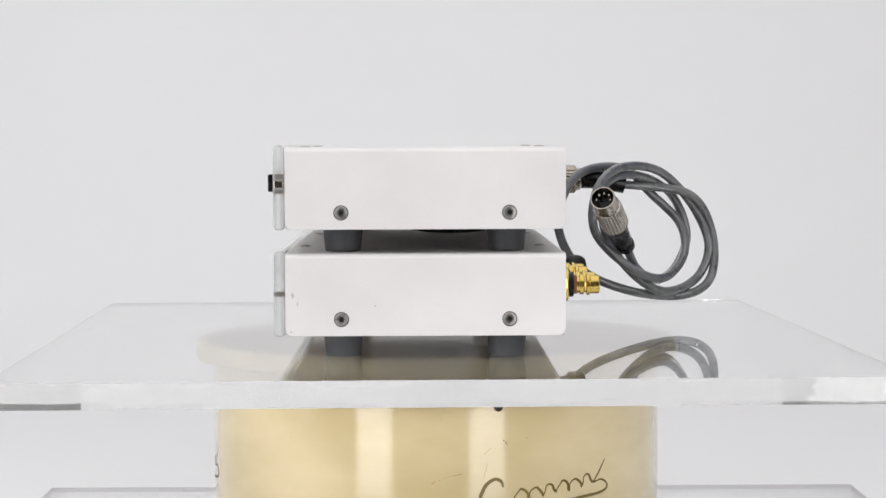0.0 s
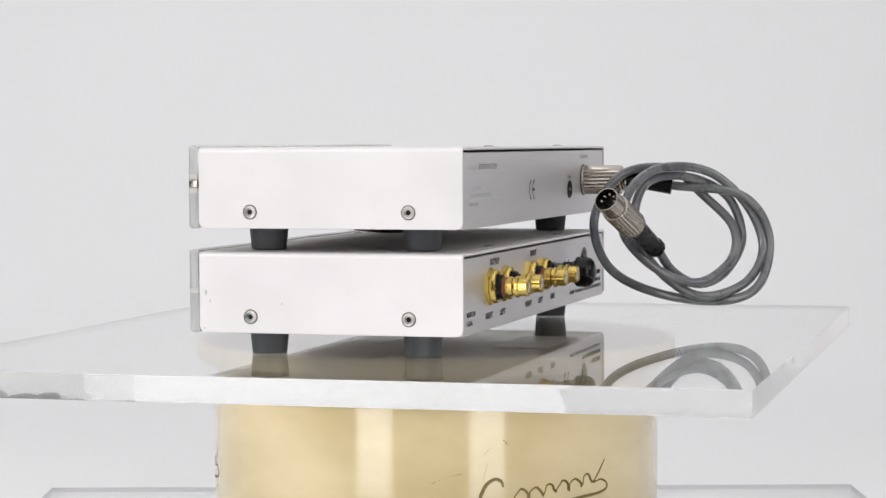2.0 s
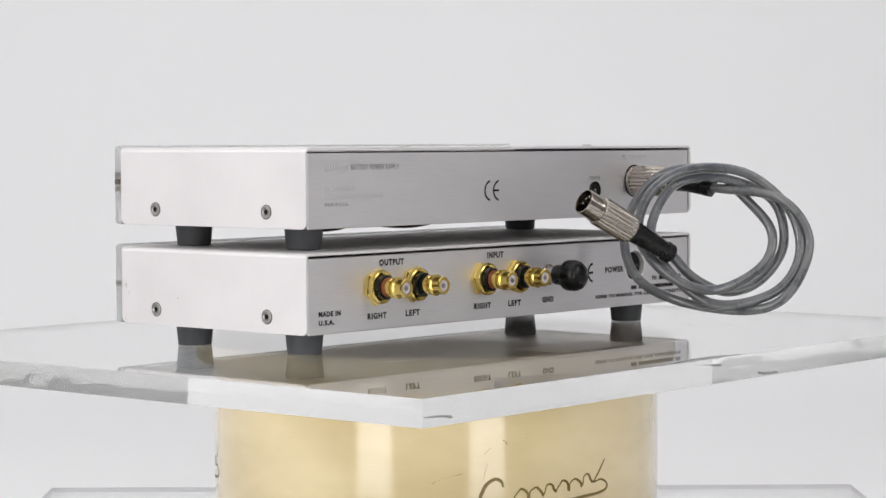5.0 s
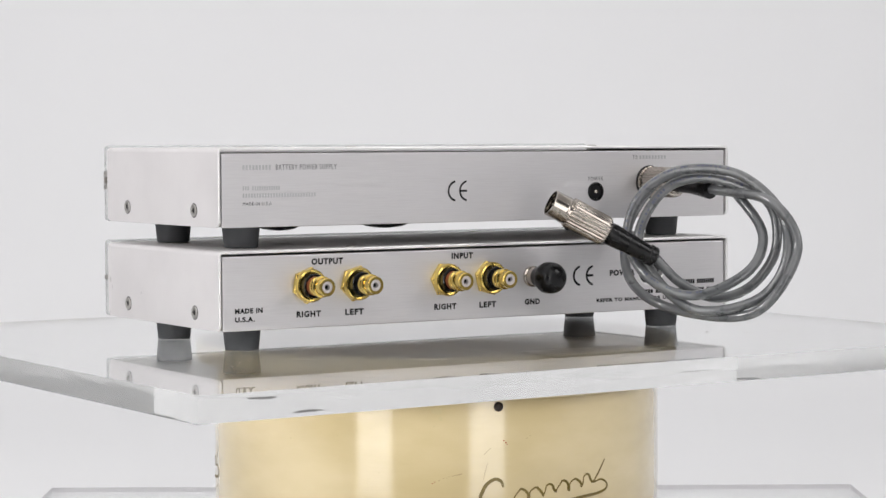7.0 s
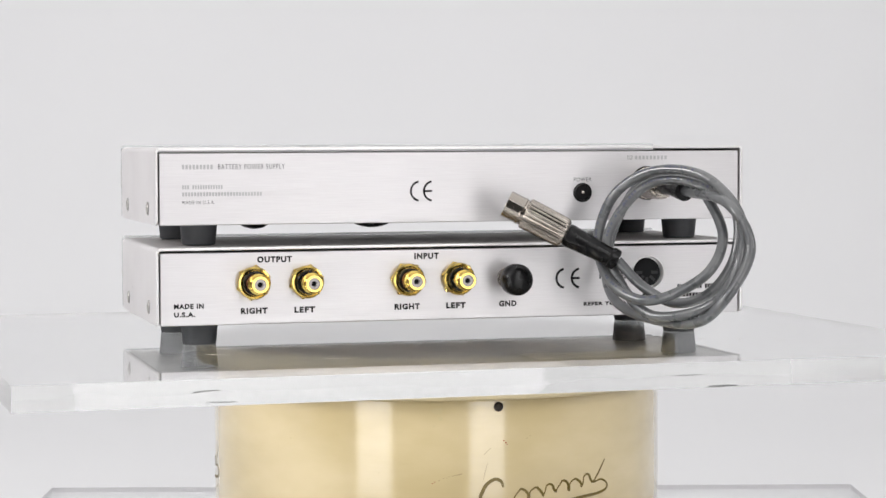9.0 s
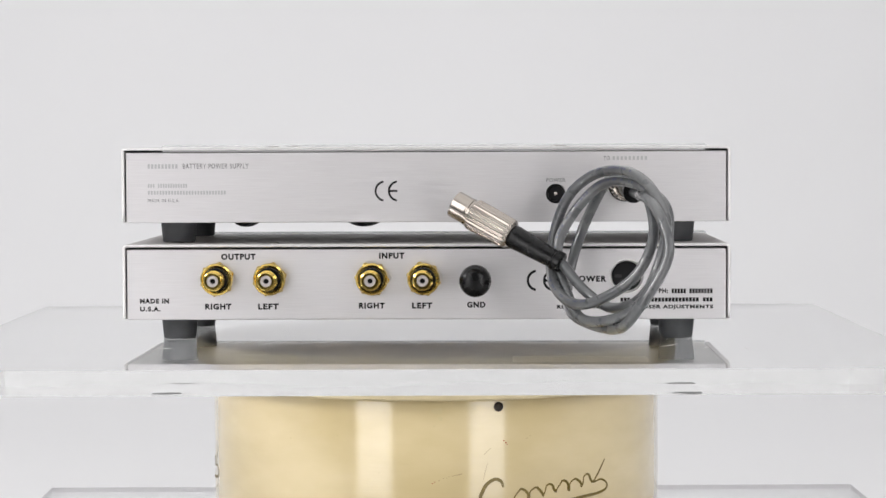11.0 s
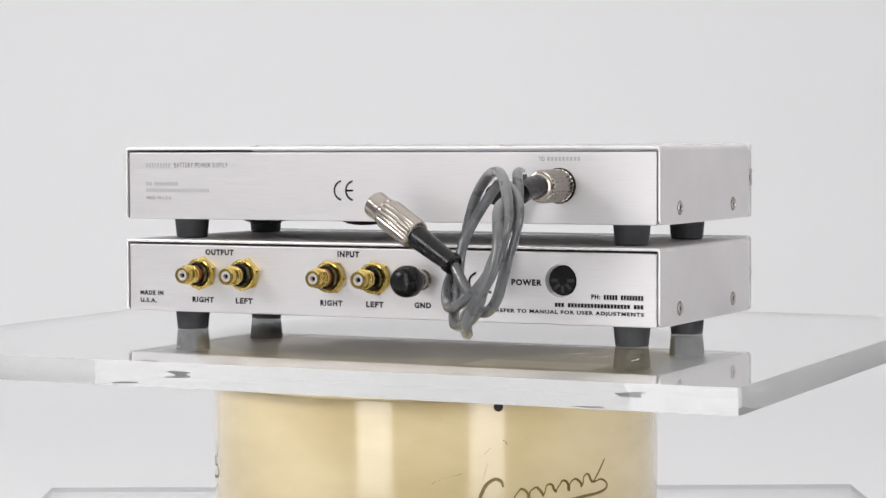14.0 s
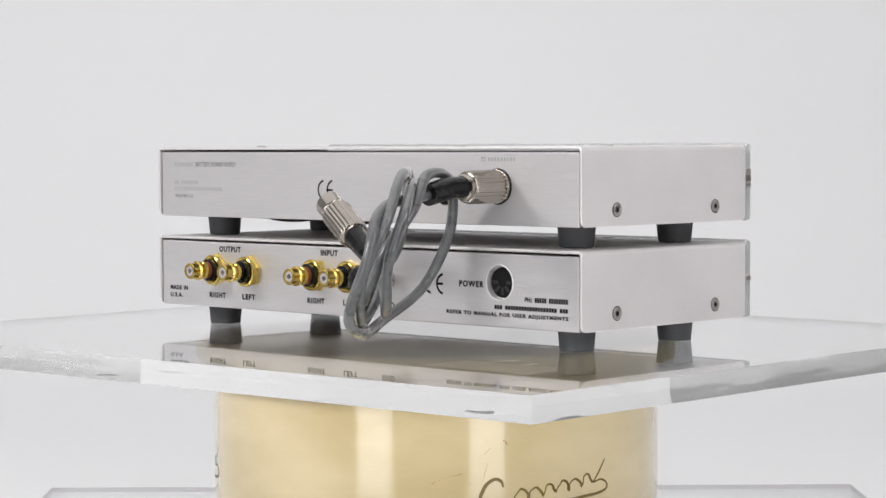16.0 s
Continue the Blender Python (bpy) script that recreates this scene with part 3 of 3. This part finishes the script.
def upper_unit():
    z0, z1 = 0.0534, 0.0871
    thing, panel = enclosure("battery_power_supply", z0, z1, FOOT)
    t = XP + 0.00008
    power_jack(0.0554, 0.0659, thing)
    m = Matrix.Translation((XP, 0.0865, 0.0700)) @ OUT
    part("outlet_ring", lathe([(-0.0002, 0.0078), (0.0003, 0.0078), (0.0004, 0.0076), (0.0004, 0.0060)], m, 40), BLACK, thing, "black socket rim")
    lettering("BATTERY POWER SUPPLY", -0.1118, -0.0822, 0.0776, 0.0799, t, GREY_INK, panel)
    bar(-0.1276, -0.1136, 0.0777, 0.0797, t, FAINT_INK, panel, 9)
    bar(-0.1276, -0.1095, 0.0691, 0.0708, t, FAINT_INK, panel, 16, (3,))
    bar(-0.1276, -0.0921, 0.0660, 0.0677, t, FAINT_INK, panel, 27)
    lettering("MADE IN U.S.A.", -0.1276, -0.1134, 0.0626, 0.0641, t, GREY_INK, panel)
    lettering("POWER", 0.0513, 0.0597, 0.0710, 0.0728, t, GREY_INK, panel)
    lettering("TO", 0.0768, 0.0795, 0.0807, 0.0826, t, GREY_INK, panel)
    bar(0.0808, 0.0969, 0.0808, 0.0825, t, FAINT_INK, panel, 9)
    conformity_mark(-0.0252, -0.0149, 0.0673, 0.0086, t, INK, panel, 0.0009)
    for y, wide in ((-0.0882, 0.0065), (-0.0331, 0.0085)):
        bm = bmesh.new()
        bmesh.ops.create_uvsphere(bm, u_segments=24, v_segments=12, radius=1, matrix=Matrix.Translation((0.006, y, z0 + 0.0006)) @ Matrix.Diagonal((0.0225, wide, 0.0042, 1)))
        part("strap_loop", bm, BLACK, thing, "black rubber strap under the case")
    part("front_button", box((-0.0750, -0.056, 0.0672), (-0.0668, -0.046, 0.0750), 0.0005, 2), BLACK, thing, "small black front button")
    return tagged(thing, "silver aluminium battery power supply stacked on preamplifier", "audio device", "stacked audio units")


CABLE = (
    (96.4, 87.7, 67.3), (130.2, 94.3, 62.2), (143.1, 99.1, 42.8), (140.9, 86.0, 19.4),
    (124.6, 77.5, 11.0), (95.3, 61.6, 15.1), (70.9, 60.4, 27.3), (61.7, 67.2, 50.5),
    (72.9, 78.2, 72.4), (96.1, 87.0, 75.5), (111.2, 93.7, 62.3), (126.2, 93.5, 46.7),
    (126.9, 84.3, 31.1), (114.1, 65.1, 20.6), (96.0, 53.9, 27.1), (79.4, 53.3, 44.5),
    (81.0, 60.0, 64.9), (93.6, 73.7, 75.9), (114.8, 89.2, 73.9), (132.3, 98.8, 57.2),
    (140.9, 94.3, 36.1), (133.2, 84.6, 19.1), (113.8, 66.2, 14.0), (94.9, 58.4, 27.1),
    (84.0, 56.2, 46.7), (86.6, 71.2, 68.3), (103.7, 85.3, 71.7), (122.2, 99.6, 61.7),
    (130.0, 97.9, 41.3), (123.2, 89.6, 24.6), (112.0, 78.0, 19.0), (101.3, 66.8, 25.4),
    (95.1, 57.0, 36.9),
)


def plug(a, b, parent):
    """A five-pin plug: nose at a, its axis towards b."""
    m = along(a, b)
    shell = part("plug", lathe([(0.0088, 0.0058), (0.0092, 0.0066), (0.0098, 0.0070), (0.0272, 0.0068), (0.0284, 0.0065), (0.0292, 0.0056), (0.0296, 0.0040)], m, 144, (2, 3, 24, 0.0007)), CHROME, parent, "fluted nickel plug shell", 60)
    part("nose", lathe([(0.0095, 0.0059), (0.0080, 0.0059), (0.0077, 0.0062), (0.0070, 0.0062), (0.0067, 0.0060), (0.0004, 0.0060), (0.0, 0.0059), (0.0, 0.0054), (0.0070, 0.0054), (0.0070, 0.0010)], m, 40), CHROME, shell, "smooth nickel nose")
    part("pin_block", lathe([(0.0060, 0.0053), (0.0069, 0.0053)], m, 28), BLACK, shell)
    for k in range(5):
        g = radians(45 * k)
        part("pin", lathe([(0.0005, 0.0004), (0.0009, 0.0007), (0.0068, 0.0007)], m @ Matrix.Translation((0.0034 * math.cos(g), 0.0034 * math.sin(g), 0.0012)), 10), CHROME, shell)
    return shell


def link_cable():
    thing = empty("link_cable")
    points = [Vector(p) / 1000 for p in CABLE]
    line = spline(points, 14)
    part("sleeve", tube(line, 0.00225, 16), SLEEVE, thing, "grey plastic cable sleeve coiled in loops", 80)
    rnd = random.Random(5)
    bm = bmesh.new()
    for first, last, way in ((180, 250, Vector((0.5, -0.6, 0.6))), (90, 130, Vector((0.2, -0.8, 0.5))), (330, 372, Vector((0.8, -0.5, 0.3)))):
        for i in range(first, last):
            if rnd.random() < 0.3:
                continue
            a, b = line[i], line[i + 1]
            d = (b - a).normalized()
            n = (way - d * way.dot(d)).normalized()
            side = d.cross(n)
            run = rnd.uniform(0.4, 0.8)
            wide = rnd.uniform(0.0003, 0.00065)
            quad = [c + n * 0.00232 + side * q for c, q in ((a, -wide), (a + (b - a) * run, -wide), (a + (b - a) * run, wide), (a, wide))]
            bm.faces.new([bm.verts.new(q) for q in quad])
    tagged(part("cable_print", bm, BLUE_INK, thing, "faded blue-black printing along the cable"), kind="stuff")
    # the free end
    nose, tail = Vector((0.0797, 0.0109, 0.0622)), Vector((0.0951, 0.0570, 0.0369))
    free = plug(nose, tail, thing)
    m = along(nose, tail)
    far = (tail - nose).length
    part("boot", lathe([(0.0296, 0.0050), (0.0310, 0.0052), (0.0400, 0.0047), (far - 0.004, 0.0041), (far - 0.0036, 0.0047), (far - 0.0006, 0.0046), (far, 0.0040), (far, 0.0021)], m, 30), BLACK, free, "black strain-relief boot")
    # the end in its socket
    root = Vector((XP, 0.0865, 0.0700))
    m = Matrix.Translation(root) @ OUT
    held = part("plug", lathe([(0.0004, 0.0073), (0.0016, 0.0073), (0.0017, 0.0072), (0.0192, 0.0071), (0.0200, 0.0067), (0.0204, 0.0060), (0.0204, 0.0040)], m, 144, (2, 3, 24, 0.0007)), CHROME, thing, "fluted nickel plug shell", 60)
    part("collar", lathe([(0.0200, 0.0058), (0.0222, 0.0056), (0.0228, 0.0049)], m, 32), CHROME, held)
    bend = spline([root + Vector((0.0218, 0, 0)), root + Vector((0.032, 0, -0.0004)), points[0] + Vector((0.0004, 0, 0))], 8)
    part("boot", tube(bend, 0.0047, 24), BLACK, held, "black strain-relief boot")
    return tagged(thing, "coiled grey cable with nickel five-pin plugs", "cable")


TURNING = [turntable_platter(), acrylic_plate(), lower_unit(), upper_unit(), link_cable()]


# ---- motion of the turntable ----
def motions():
    for thing in TURNING:
        rows = []
        for i in range(33):
            t = i * 0.5
            rows.append((t, pose(0, 0, 0, 0, 0, -(-0.35 + 8.370 * t))))
        walk(thing, rows)


motions()
